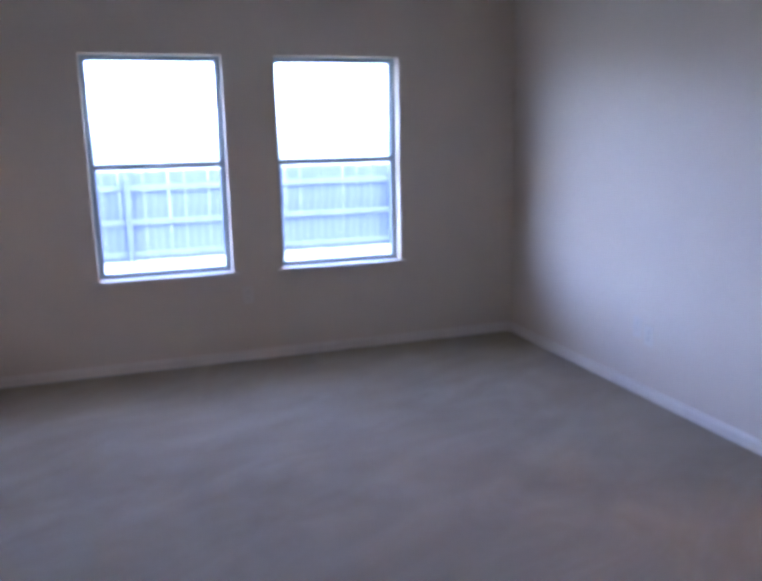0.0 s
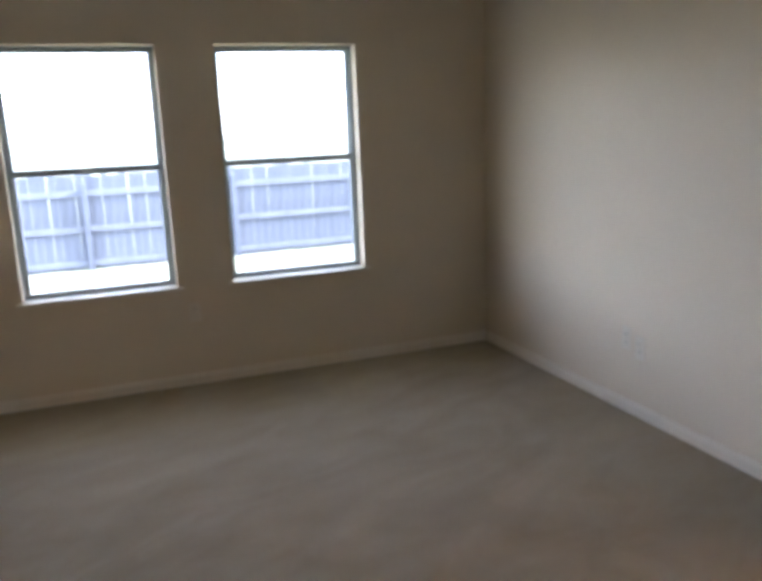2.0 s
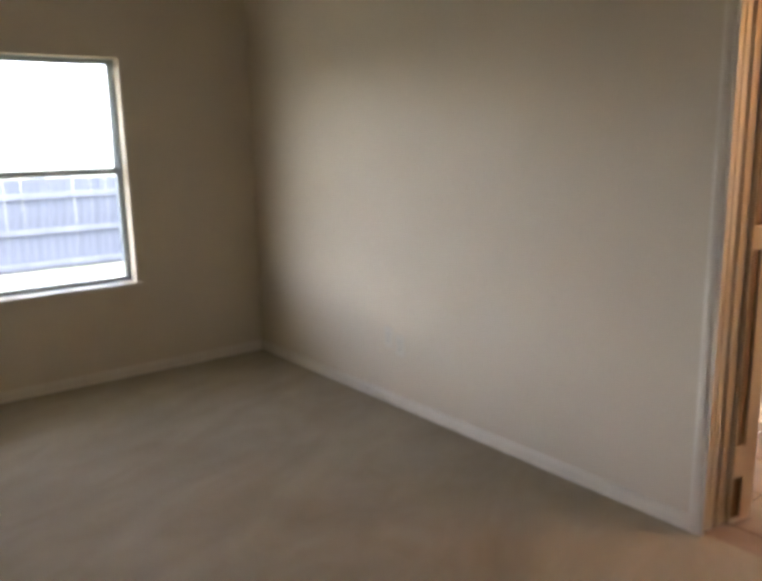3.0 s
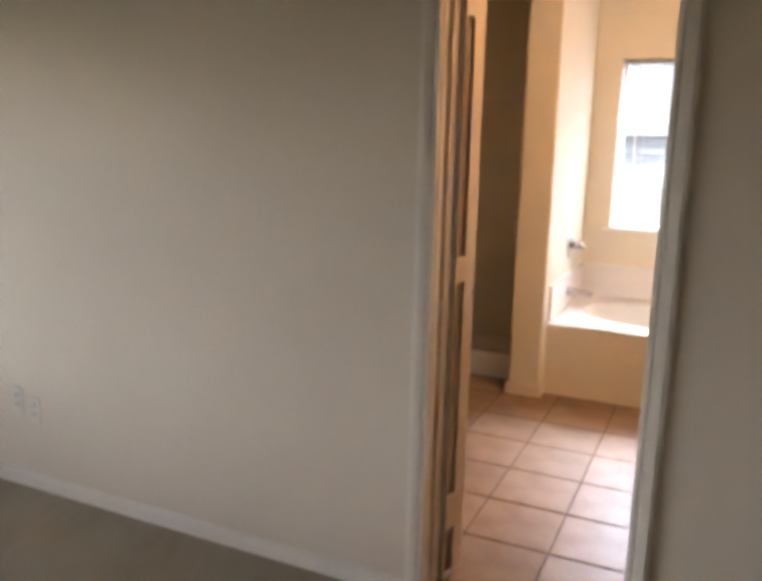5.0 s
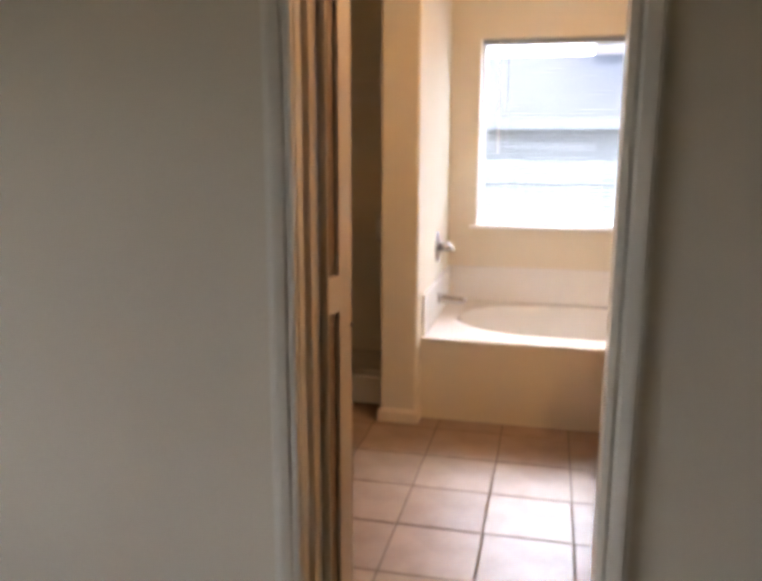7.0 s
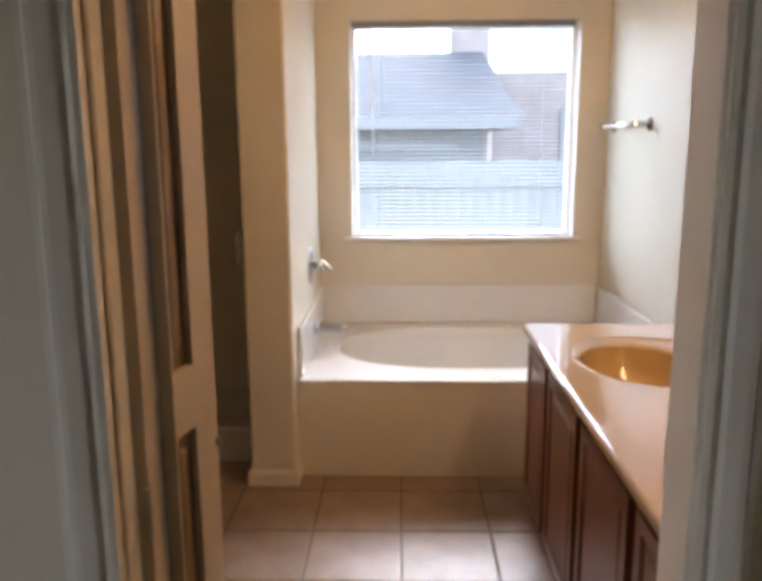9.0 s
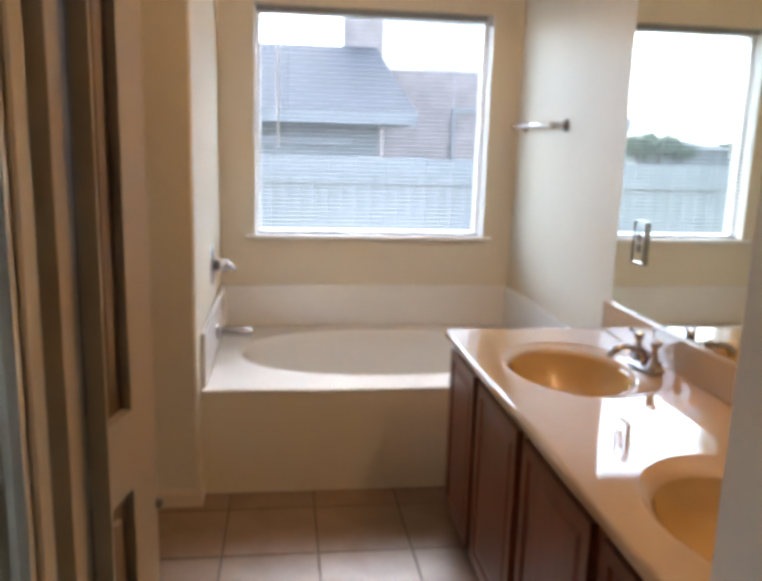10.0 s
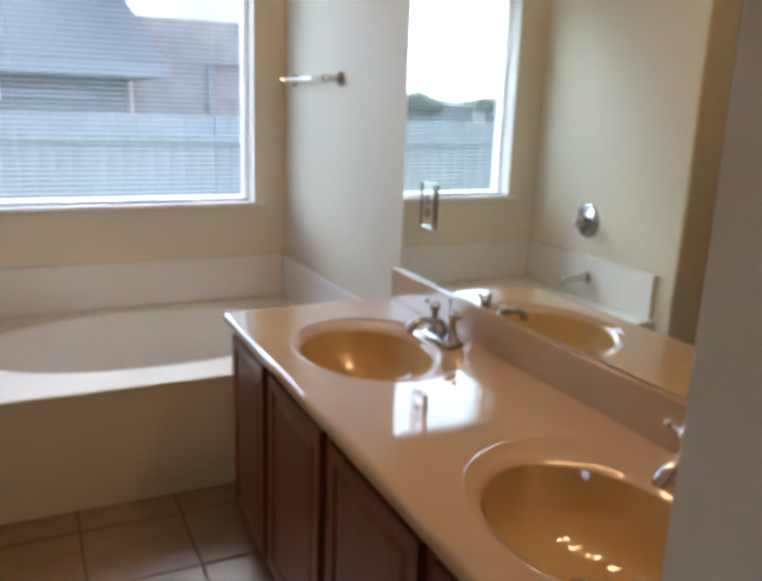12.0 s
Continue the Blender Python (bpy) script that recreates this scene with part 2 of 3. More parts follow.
# ---- the plan, in metres ----
XW = -3.25            # window wall of the bedroom
YD = -2.342           # bedroom face of the door wall
YB = -2.262           # bathroom face of the door wall
XE, YS = 2.75, -6.03  # the bedroom's other walls
XJ0, XJ1 = 0.105, 0.786  # door opening
HEAD = 2.05
CEIL_Z = 2.72
XR = 1.565            # wall behind the vanity
YT = 1.035            # wall behind the tub
XL = -1.35            # far wall of the shower
XST, YST = -0.22, -0.86  # end of the wall beside the door inside the bathroom
WIN_A, WIN_B = (-5.240, -4.405), (-4.074, -3.225)
WZ0, WZ1, WMID = 0.600, 1.990, 1.315
BW_X, BW_Z = (0.175, 1.412), (0.925, 2.095)

# bedroom floor, walls, ceilings
structure("floor", slab("z", -0.12, 0.0, (XW - 0.15, XE + 0.1), (YS - 0.1, YD + 0.02), lambda i, j: True), CARPET,
          "worn beige cut-pile bedroom carpet", "carpet")
ys = (YS - 0.1, WIN_A[0], WIN_A[1], WIN_B[0], WIN_B[1], YD)
structure("wall_west", slab("x", XW - 0.15, XW, ys, (-0.12, WZ0, WZ1, CEIL_Z), lambda i, j: not (j == 1 and i in (1, 3))), PAINT,
          "beige painted bedroom wall with two windows", "wall")
structure("wall_south", slab("y", YS - 0.1, YS, (XW, XE + 0.1), (0, CEIL_Z), lambda i, j: True), PAINT, "plain beige painted bedroom wall", "wall")
structure("wall_east", slab("x", XE, XE + 0.1, (YS, YD), (0, CEIL_Z), lambda i, j: True), PAINT, "plain beige painted bedroom wall", "wall")
bm = slab("y", YD, YB, (XW - 0.15, XJ0, XJ1, XE + 0.1), (0, HEAD, CEIL_Z), lambda i, j: not (i == 1 and j == 0))
structure("wall_north", bm, PAINT, "beige painted wall between bedroom and bathroom with a doorway", "wall")
structure("ceiling", slab("z", CEIL_Z, CEIL_Z + 0.1, (XW - 0.15, XE + 0.1), (YS - 0.1, YD), lambda i, j: True), CEIL, "white textured bedroom ceiling", "ceiling")
structure("ceiling_bathroom", slab("z", CEIL_Z, CEIL_Z + 0.1, (XL - 0.1, XR + 0.1), (YD, YT + 0.15), lambda i, j: True), CEIL, "white textured bathroom ceiling", "ceiling")

# unseen eave, added to hold back skylight from the bedroom
structure("light_cutting_eave", box(XW - 1.25, XW - 0.151, YS - 0.1, YT + 0.15, 2.17, 2.33, 0.004), CEIL, "unseen white boxed eave added to cut skylight at the bedroom windows", "roof")

# bathroom walls
structure("wall_bath_window", slab("y", YT, YT + 0.15, (XL - 0.1, BW_X[0], BW_X[1], XR + 0.1), (-0.12, BW_Z[0], BW_Z[1], CEIL_Z),
          lambda i, j: not (i == 1 and j == 1)), PAINT_B, "cream painted bathroom wall with a square window over the tub", "wall")
structure("wall_vanity", slab("x", XR, XR + 0.1, (YB, YT), (0, CEIL_Z), lambda i, j: True), PAINT_B, "cream painted wall behind the vanity", "wall")
structure("wall_bath_side", box(XST - 0.12, XST, YB, YST, 0, CEIL_Z, 0.012, seg=3), PAINT_B, "cream painted side wall with a rounded corner", "wall")
structure("wall_shower_side", slab("x", XL - 0.1, XL, (YB, YT), (0, CEIL_Z), lambda i, j: True), PAINT_B, "plain painted wall", "wall")
structure("wall_column", box(-0.195, 0.0, -0.115, YT, 0, CEIL_Z, 0.014, seg=3), PAINT_B, "painted partition with rounded corners between tub and shower", "wall")


# baseboards
def base_profile(a, s, h=0.066):
    return [(a, 0.0), (a + s * 0.012, 0.0), (a + s * 0.012, h - 0.018), (a + s * 0.006, h - 0.004), (a, h)]


def baseboard(axis, a0, a1, at, side, label="white painted baseboard", h=0.066):
    structure("baseboard", moulding(axis, a0, a1, base_profile(at, side, h)), BASE, label, "baseboard")


baseboard("y", YS, YD, XW, 1)
baseboard("x", XW + 0.012, XJ0 - 0.034, YD, -1)
baseboard("x", XJ1 + 0.052, XE, YD, -1)
baseboard("x", XW + 0.012, XE, YS, 1)
baseboard("y", YS + 0.012, YD - 0.012, XE, -1)
baseboard("y", YB, YST + 0.012, XST, 1, h=0.07)
baseboard("x", XST - 0.12, XST, YST, 1, h=0.07)
baseboard("x", -0.207, 0.012, -0.115, -1, h=0.07)
baseboard("y", -0.115, 0.0, 0.0, 1, h=0.07)
baseboard("y", -0.115, 0.12, -0.195, -1, h=0.07)

# doorway: jambs and casing
CW = 0.060
def casing_profile(inner, s):
    """Across the wall, then out of it: a stepped colonial casing, s = +1 where it grows towards +x."""
    steps = ((0.0, 0.0), (0.0, 0.009), (0.008, 0.011), (0.016, 0.008), (0.022, 0.013), (0.040, 0.016), (0.048, 0.016), (0.052, 0.012), (CW, 0.012), (CW, 0.0))
    return [(inner + s * u, YD - v) for u, v in steps]


frame_thing = thing("door_1", "white painted door frame with stepped casing", "door frame", at=(0.46, YD, 0), kind="structure")
def at_origin(ob, parent):
    ob.parent = parent
    ob.matrix_parent_inverse = Matrix.Translation(parent.location).inverted()
    return ob


def piece(name, bm, mat, parent, label="", smooth=False):
    """A part whose mesh is drawn in world metres under a thing that stands elsewhere."""
    return at_origin(link_mesh(name, bm, mat, None, label, smooth), parent)


piece("casing", moulding("z", 0, HEAD + 0.06, casing_profile(XJ0 + 0.028, -1)), TRIM, frame_thing)
piece("casing", moulding("z", 0, HEAD + 0.06, casing_profile(XJ1 - 0.010, 1)), TRIM, frame_thing)
piece("head_casing", moulding("x", XJ0 + 0.029, XJ1 - 0.011, [(YD, HEAD + 0.006), (YD - 0.009, HEAD + 0.006), (YD - 0.016, HEAD + 0.04), (YD - 0.012, HEAD + 0.06), (YD, HEAD + 0.06)]), TRIM, frame_thing)
piece("jamb", box(XJ0, XJ0 + 0.014, YD - 0.002, YB + 0.002, 0, HEAD, 0.002), TRIM, frame_thing)
piece("jamb", box(XJ1 - 0.016, XJ1, YD - 0.002, YB + 0.002, 0, HEAD, 0.002), TRIM, frame_thing)
piece("head_jamb", box(XJ0 + 0.015, XJ1 - 0.017, YD - 0.002, YB + 0.002, HEAD - 0.016, HEAD, 0.002), TRIM, frame_thing)

# folding door: the hinge leaf against the jamb, the other leaf swung a little out of it
piece("door_stop", box(XJ0 + 0.0145, XJ0 + 0.0205, -2.300, -2.266, 0, HEAD - 0.017, 0.003), TRIM, frame_thing)
fold = thing("folding_door", "cream folding door with recess shade in its tan panel colour, folded against the jamb", "door", at=(0.15, -2.2, 0.012))
lz = (0.014, 0.03, 0.20, 0.325, 1.075, 1.162, 1.90, 2.025)


def door_leaf(start, end, thick, cuts):
    """A leaf between two points of the plan, its panels let in between cuts, in metres along it."""
    run = Vector((end[0] - start[0], end[1] - start[1], 0))
    turn = Matrix.Translation((start[0], start[1], 0)) @ Matrix.Rotation(math.atan2(-run.x, run.y), 4, "Z")
    us = (0.0, cuts[0], cuts[1], run.length)
    bm = slab("x", -thick, 0.0, us, lz, lambda i, j: not (i == 1 and j in (1, 3, 5)))
    bmesh.ops.transform(bm, matrix=turn, verts=bm.verts)
    leaf = piece("leaf", bm, FOLD, fold)
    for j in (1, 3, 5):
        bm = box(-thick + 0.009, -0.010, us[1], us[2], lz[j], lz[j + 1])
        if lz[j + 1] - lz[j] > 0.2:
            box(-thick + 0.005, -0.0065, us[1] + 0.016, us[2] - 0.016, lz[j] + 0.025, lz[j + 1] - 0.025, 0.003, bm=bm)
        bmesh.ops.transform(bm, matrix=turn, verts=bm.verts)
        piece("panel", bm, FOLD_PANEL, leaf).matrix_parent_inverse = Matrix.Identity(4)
    return leaf


door_leaf((0.141, -2.262), (0.141, -2.078), 0.017, (0.055, 0.135))
door_leaf((0.1625, -2.213), (0.1865, -2.098), 0.019, (0.004, 0.056))
piece("knob", lathe((0.1870, -2.105, 1.03), (1, 0, 0), [(0, 0.006), (0.003, 0.006), (0.005, 0.005), (0.007, 0.002)], 14), SOCKET, fold, "small grey knob", smooth=True)
for zz in (0.3, 1.0, 1.8):
    piece("hinge", tube([(0.1405, -2.2665, zz - 0.035), (0.1405, -2.2665, zz + 0.035)], 0.004, 8), ALU, fold)


# ---- bedroom windows ----
def sash_window(name, y0, y1):
    """A single-hung window in an opening of the west wall, with drywall returns, stool and apron."""
    w = thing(name, "single-hung window with a pale frame and a white sill", "window", at=(XW - 0.09, (y0 + y1) / 2, WZ0), kind="structure")
    xi, xo = XW - 0.085, XW - 0.145
    f = 0.020
    piece("window_frame", slab("x", xo, xi, (y0, y0 + f, y1 - f, y1), (WZ0, WZ0 + f, WZ1 - f, WZ1), lambda i, j: not (i == 1 and j == 1)), VINYL, w)
    s = 0.016
    piece("upper_sash", slab("x", xo + 0.006, xo + 0.028, (y0 + f, y0 + f + s, y1 - f - s, y1 - f), (WMID - 0.012, WMID + 0.022, WZ1 - f - s, WZ1 - f),
          lambda i, j: not (i == 1 and j == 1)), VINYL, w)
    piece("lower_sash", slab("x", xi - 0.026, xi - 0.004, (y0 + f, y0 + f + s, y1 - f - s, y1 - f), (WZ0 + f, WZ0 + f + s + 0.008, WMID - 0.018, WMID + 0.020),
          lambda i, j: not (i == 1 and j == 1)), VINYL, w)
    for n, x, za, zb in (("upper_pane", xo + 0.016, WMID + 0.020, WZ1 - f - s + 0.003), ("lower_pane", xi - 0.016, WZ0 + f + s + 0.005, WMID - 0.016)):
        p = piece(n, box(x - 0.002, x + 0.002, y0 + f + s - 0.003, y1 - f - s + 0.003, za, zb), GLASS, w)
        p.visible_shadow = False
    bm = box(xi - 0.002, xi + 0.014, (y0 + y1) / 2 - 0.035, (y0 + y1) / 2 + 0.035, WMID + 0.004, WMID + 0.016, 0.003)
    piece("sash_lock", bm, ALU, w)
    bm = box(XW - 0.084, XW + 0.028, y0 + 0.002, y1 - 0.002, WZ0 - 0.002, WZ0 + 0.014)
    box(XW + 0.001, XW + 0.030, y0 - 0.035, y1 + 0.035, WZ0 - 0.006, WZ0 + 0.0135, 0.005, bm=bm, seg=2)
    piece("window_sill", bm, TRIM, w)
    return w


sash_window("window_1", *WIN_A)
sash_window("window_2", *WIN_B)

# ---- bathroom window and blinds ----
w3 = thing("window_3", "square bathroom window with a white sill above the tub", "window", at=(0.79, YT + 0.1, BW_Z[0]), kind="structure")
f = 0.032
piece("window_frame", slab("y", YT + 0.085, YT + 0.145, (BW_X[0], BW_X[0] + f, BW_X[1] - f, BW_X[1]), (BW_Z[0], BW_Z[0] + f, BW_Z[1] - f, BW_Z[1]),
      lambda i, j: not (i == 1 and j == 1)), SATIN_WHITE, w3)
for x0, x1 in ((BW_X[0] + 0.0005, BW_X[0] + 0.006), (BW_X[1] - 0.006, BW_X[1] - 0.0005)):
    piece("window_lining", box(x0, x1, YT - 0.003, YT + 0.084, BW_Z[0] + 0.015, BW_Z[1] - 0.001), SATIN_WHITE, w3)
p = piece("pane", box(BW_X[0] + f - 0.003, BW_X[1] - f + 0.003, YT + 0.113, YT + 0.117, BW_Z[0] + f - 0.003, BW_Z[1] - f + 0.003), GLASS, w3)
p.visible_shadow = False
bm = box(BW_X[0] + 0.002, BW_X[1] - 0.002, YT - 0.026, YT + 0.084, BW_Z[0] - 0.002, BW_Z[0] + 0.014)
box(BW_X[0] - 0.04, BW_X[1] + 0.04, YT - 0.028, YT - 0.001, BW_Z[0] - 0.006, BW_Z[0] + 0.0135, 0.005, bm=bm, seg=2)
piece("window_sill", bm, SATIN_WHITE, w3)

blind = thing("mini_blind", "white horizontal mini blind, lowered with open slats", "window blind", at=(0.79, YT + 0.045, BW_Z[1]))
bx0, bx1 = BW_X[0] + 0.014, BW_X[1] - 0.026
YBL = YT + 0.048
piece("headrail", box(bx0, bx1, YBL - 0.014, YBL + 0.014, BW_Z[1] - 0.028, BW_Z[1] - 0.002, 0.002), SLAT, blind)
piece("bottom_rail", box(bx0, bx1, YBL - 0.012, YBL + 0.012, BW_Z[0] + 0.016, BW_Z[0] + 0.026, 0.003), SLAT, blind)
slat_mesh = None
pitch, tilt = 0.0225, radians(7)
z = BW_Z[0] + 0.044
while z < BW_Z[1] - 0.034:
    if slat_mesh is None:
        bm = bmesh.new()
        rows = []
        for k in range(5):
            u = (k / 4 - 0.5) * 0.0165
            rise = 0.0015 * (1 - (2 * k / 4 - 1) ** 2)
            yy, zz = u * math.cos(tilt), u * math.sin(tilt) + rise
            rows.append([bm.verts.new((x - 0.79, yy, zz)) for x in (bx0 + 0.002, bx1 - 0.002)])
        lower = [[bm.verts.new(v.co - Vector((0, 0, 0.0005))) for v in r] for r in rows]
        for a, b in zip(rows, rows[1:]):
            bm.faces.new((a[0], a[1], b[1], b[0]))
        for a, b in zip(lower, lower[1:]):
            bm.faces.new((a[0], b[0], b[1], a[1]))
        bm.faces.new((rows[0][0], lower[0][0], lower[0][1], rows[0][1]))
        bm.faces.new((rows[-1][0], rows[-1][1], lower[-1][1], lower[-1][0]))
        s = part("slat", bm, SLAT, blind)
        slat_mesh = s.data
    else:
        s = new("slat", slat_mesh)
        s.parent = blind
    s.location = (0, YBL - (YT + 0.045), z - BW_Z[1])
    z += pitch
for x in (bx0 + 0.16, bx1 - 0.16):
    bm = tube([(x, YBL - 0.0135, BW_Z[0] + 0.02), (x, YBL - 0.0135, BW_Z[1] - 0.01)], 0.0009, 5)
    tube([(x, YBL + 0.0135, BW_Z[0] + 0.02), (x, YBL + 0.0135, BW_Z[1] - 0.01)], 0.0009, 5, bm)
    piece("ladder_cord", bm, SLAT, blind)
piece("tilt_wand", tube([(bx0 + 0.105, YBL - 0.022, BW_Z[1] - 0.02), (bx0 + 0.110, YBL - 0.020, BW_Z[1] - 0.70)], 0.004, 6), PORCELAIN, blind, "clear plastic tilt wand")


# ---- tub ----
def oval_patch(x0, x1, y0, y1, z, cx, cy, rx, ry, n=72, power=2.0):
    """A flat rectangle with an oval hole; returns the bmesh and the hole's loop of points."""
    bm = bmesh.new()
    angles = sorted([2 * math.pi * k / n for k in range(n)] + [math.atan2(y - cy, x - cx) % (2 * math.pi) for x in (x0, x1) for y in (y0, y1)])
    inner, outer, loop = [], [], []
    for a in angles:
        c, s = math.cos(a), math.sin(a)
        k = (abs(c / rx) ** power + abs(s / ry) ** power) ** (-1 / power)
        d = min([(x - cx) / c for x in (x0, x1) if abs(c) > 1e-9 and (x - cx) / c > 0] + [(y - cy) / s for y in (y0, y1) if abs(s) > 1e-9 and (y - cy) / s > 0])
        inner.append(bm.verts.new((cx + k * c, cy + k * s, z)))
        outer.append(bm.verts.new((cx + d * c, cy + d * s, z)))
        loop.append((k * c, k * s))
    m = len(angles)
    for i in range(m):
        bm.faces.new((inner[i], outer[i], outer[(i + 1) % m], inner[(i + 1) % m]))
    return bm, loop


def bowl_mesh(loop, cx, cy, z, profile, cap=True):
    """A basin under an oval: profile rows of (scale of the oval, height, shift in x)."""
    bm = bmesh.new()
    rings = [[bm.verts.new((cx + s * u + dx, cy + s * v, z + h)) for u, v in loop] for s, h, dx in profile]
    m = len(loop)
    for a, b in zip(rings, rings[1:]):
        for i in range(m):
            bm.faces.new((a[i], a[(i + 1) % m], b[(i + 1) % m], b[i]))
    if cap:
        bm.faces.new(rings[-1])
    return bm


DECK = 0.446
tub = thing("bathtub", "almond garden tub with an oval basin set in a painted surround", "bathtub", at=(0.78, 0.5, 0))
TX0, TX1, TY0, TY1 = 0.004, XR - 0.004, -0.022, YT - 0.004
bm, loop = oval_patch(TX0, TX1, TY0, TY1, DECK, 0.785, 0.525, 0.665, 0.395, power=2.25)
piece("deck", bm, ACRYL, tub)
piece("deck_lip", moulding("x", TX0, TX1, [(TY0, DECK - 0.0005), (TY0 - 0.003, DECK - 0.001), (TY0 - 0.005, DECK - 0.004), (TY0 - 0.005, DECK - 0.014), (TY0 + 0.006, DECK - 0.016), (TY0 + 0.006, DECK - 0.0005)]), ACRYL, tub, smooth=False)
piece("basin", bowl_mesh(loop, 0.785, 0.525, DECK, [(1.0, 0, 0), (0.992, 0.003, 0), (0.978, 0.002, 0), (0.965, -0.012, 0), (0.955, -0.05, 0), (0.93, -0.2, 0), (0.88, -0.33, 0), (0.80, -0.38, 0), (0.6, -0.395, 0)]), ACRYL, tub, smooth=True)
piece("apron", box(0.003, XR - 0.003, -0.020, 0.03, 0.0, DECK - 0.0165), PAINT_B, tub, "painted drywall tub apron")
LEDGE = 0.672
piece("back_splash", box(TX0, TX1, YT - 0.022, YT - 0.003, DECK + 0.001, LEDGE, 0.006, seg=2), ACRYL, tub)
piece("side_splash", box(0.002, 0.021, 0.0, YT - 0.0235, DECK + 0.001, LEDGE, 0.006, seg=2), ACRYL, tub)
piece("side_splash", box(XR - 0.021, XR - 0.002, 0.0, YT - 0.0235, DECK + 0.001, LEDGE, 0.006, seg=2), ACRYL, tub)

valve = thing("tub_valve", "round chrome tub valve with a lever handle on the wall", "tub faucet", at=(0.0, 0.53, 0.86))
piece("escutcheon", lathe((0.0, 0.53, 0.86), (1, 0, 0), [(0.0005, 0.094), (0.004, 0.094), (0.010, 0.082), (0.014, 0.05), (0.020, 0.034)], 32), CHROME, valve, smooth=True)
piece("valve_body", lathe((0.018, 0.53, 0.86), (1, 0, 0), [(0.0, 0.026), (0.024, 0.026), (0.036, 0.030), (0.050, 0.029), (0.060, 0.020), (0.063, 0.004)], 24), CHROME, valve, smooth=True)
piece("lever", tube([(0.060, 0.53, 0.868), (0.074, 0.526, 0.866), (0.088, 0.52, 0.860), (0.098, 0.512, 0.848), (0.104, 0.506, 0.836)], 0.009, 10, None, [0.016, 0.013, 0.010, 0.011, 0.008]), CHROME, valve, smooth=True)

spout = thing("tub_spout", "chrome tub spout over the deck", "tub faucet", at=(0.021, 0.47, 0.555))
piece("wall_flange", lathe((0.0215, 0.47, 0.56), (1, 0, 0), [(0.0, 0.034), (0.006, 0.034), (0.012, 0.028)], 24), CHROME, spout, smooth=True)
piece("spout_body", tube([(0.03, 0.47, 0.56), (0.05, 0.47, 0.562), (0.10, 0.47, 0.558), (0.15, 0.47, 0.553), (0.178, 0.47, 0.550), (0.184, 0.47, 0.548), (0.186, 0.47, 0.547)], 0.02, 18, None, [0.030, 0.026, 0.023, 0.022, 0.022, 0.018, 0.004]), CHROME, spout, smooth=True)

# ---- towel bar on the alcove wall ----
towel = thing("towel_bar", "chrome towel bar on square posts", "towel bar", at=(XR, 0.63, 1.53))
TBZ, TBY0, TBY1 = 1.53, 0.31, 0.87
for y in (TBY0, TBY1):
    bm = box(XR - 0.006, XR - 0.0005, y - 0.026, y + 0.026, TBZ - 0.026, TBZ + 0.026, 0.003)
    lathe((XR - 0.005, y, TBZ), (-1, 0, 0), [(0.0, 0.020), (0.015, 0.014), (0.045, 0.013), (0.060, 0.015), (0.072, 0.013)], 16, bm)
    piece("post", bm, CHROME, towel)
piece("bar", tube([(XR - 0.058, TBY0, TBZ), (XR - 0.058, TBY1, TBZ)], 0.012, 14), SATIN, towel, smooth=True)

# ---- shower behind the partition ----
curb = structure("shower_curb", box(XL, -0.197, 0.115, 0.215, 0.0, 0.165, 0.012, seg=2), ACRYL, "almond shower curb", "shower curb")
structure("shower_floor", box(XL, -0.197, 0.216, YT, 0.0, 0.05), ACRYL, "almond shower pan", "shower pan")
surround = thing("shower_surround", "almond shower wall panels", "shower surround", at=(-0.77, YT, 0.05), kind="structure")
piece("panel", box(XL + 0.008, -0.205, YT - 0.008, YT - 0.001, 0.051, 1.86, 0.002), SURR, surround)
piece("panel", box(XL + 0.001, XL + 0.0075, 0.216, YT - 0.001, 0.051, 1.86, 0.002), SURR, surround)
piece("panel", box(-0.203, -0.1955, 0.216, YT - 0.009, 0.051, 1.86, 0.002), SURR, surround)
sdoor = thing("shower_door", "framed clear glass shower door with aluminium edges", "shower door", at=(-0.77, 0.165, 0.166))
for x0, x1 in ((-0.222, -0.199), (XL + 0.002, XL + 0.025)):
    piece("side_frame", box(x0, x1, 0.150, 0.180, 0.166, 1.78, 0.002), TRIM, sdoor)
piece("bottom_track", box(XL + 0.026, -0.223, 0.150, 0.180, 0.166, 0.19, 0.002), ALU, sdoor)
p = piece("glass_panel", box(XL + 0.026, -0.223, 0.162, 0.168, 0.191, 1.77), SHOWER_GLASS, sdoor)
p.visible_shadow = False
bm = tube([(-0.262, 0.16, 0.94), (-0.262, 0.125, 0.945), (-0.262, 0.112, 0.97), (-0.262, 0.112, 1.03), (-0.262, 0.125, 1.055), (-0.262, 0.16, 1.06)], 0.013, 10)
piece("pull_handle", bm, PORCELAIN, sdoor, "white pull handle", smooth=True)

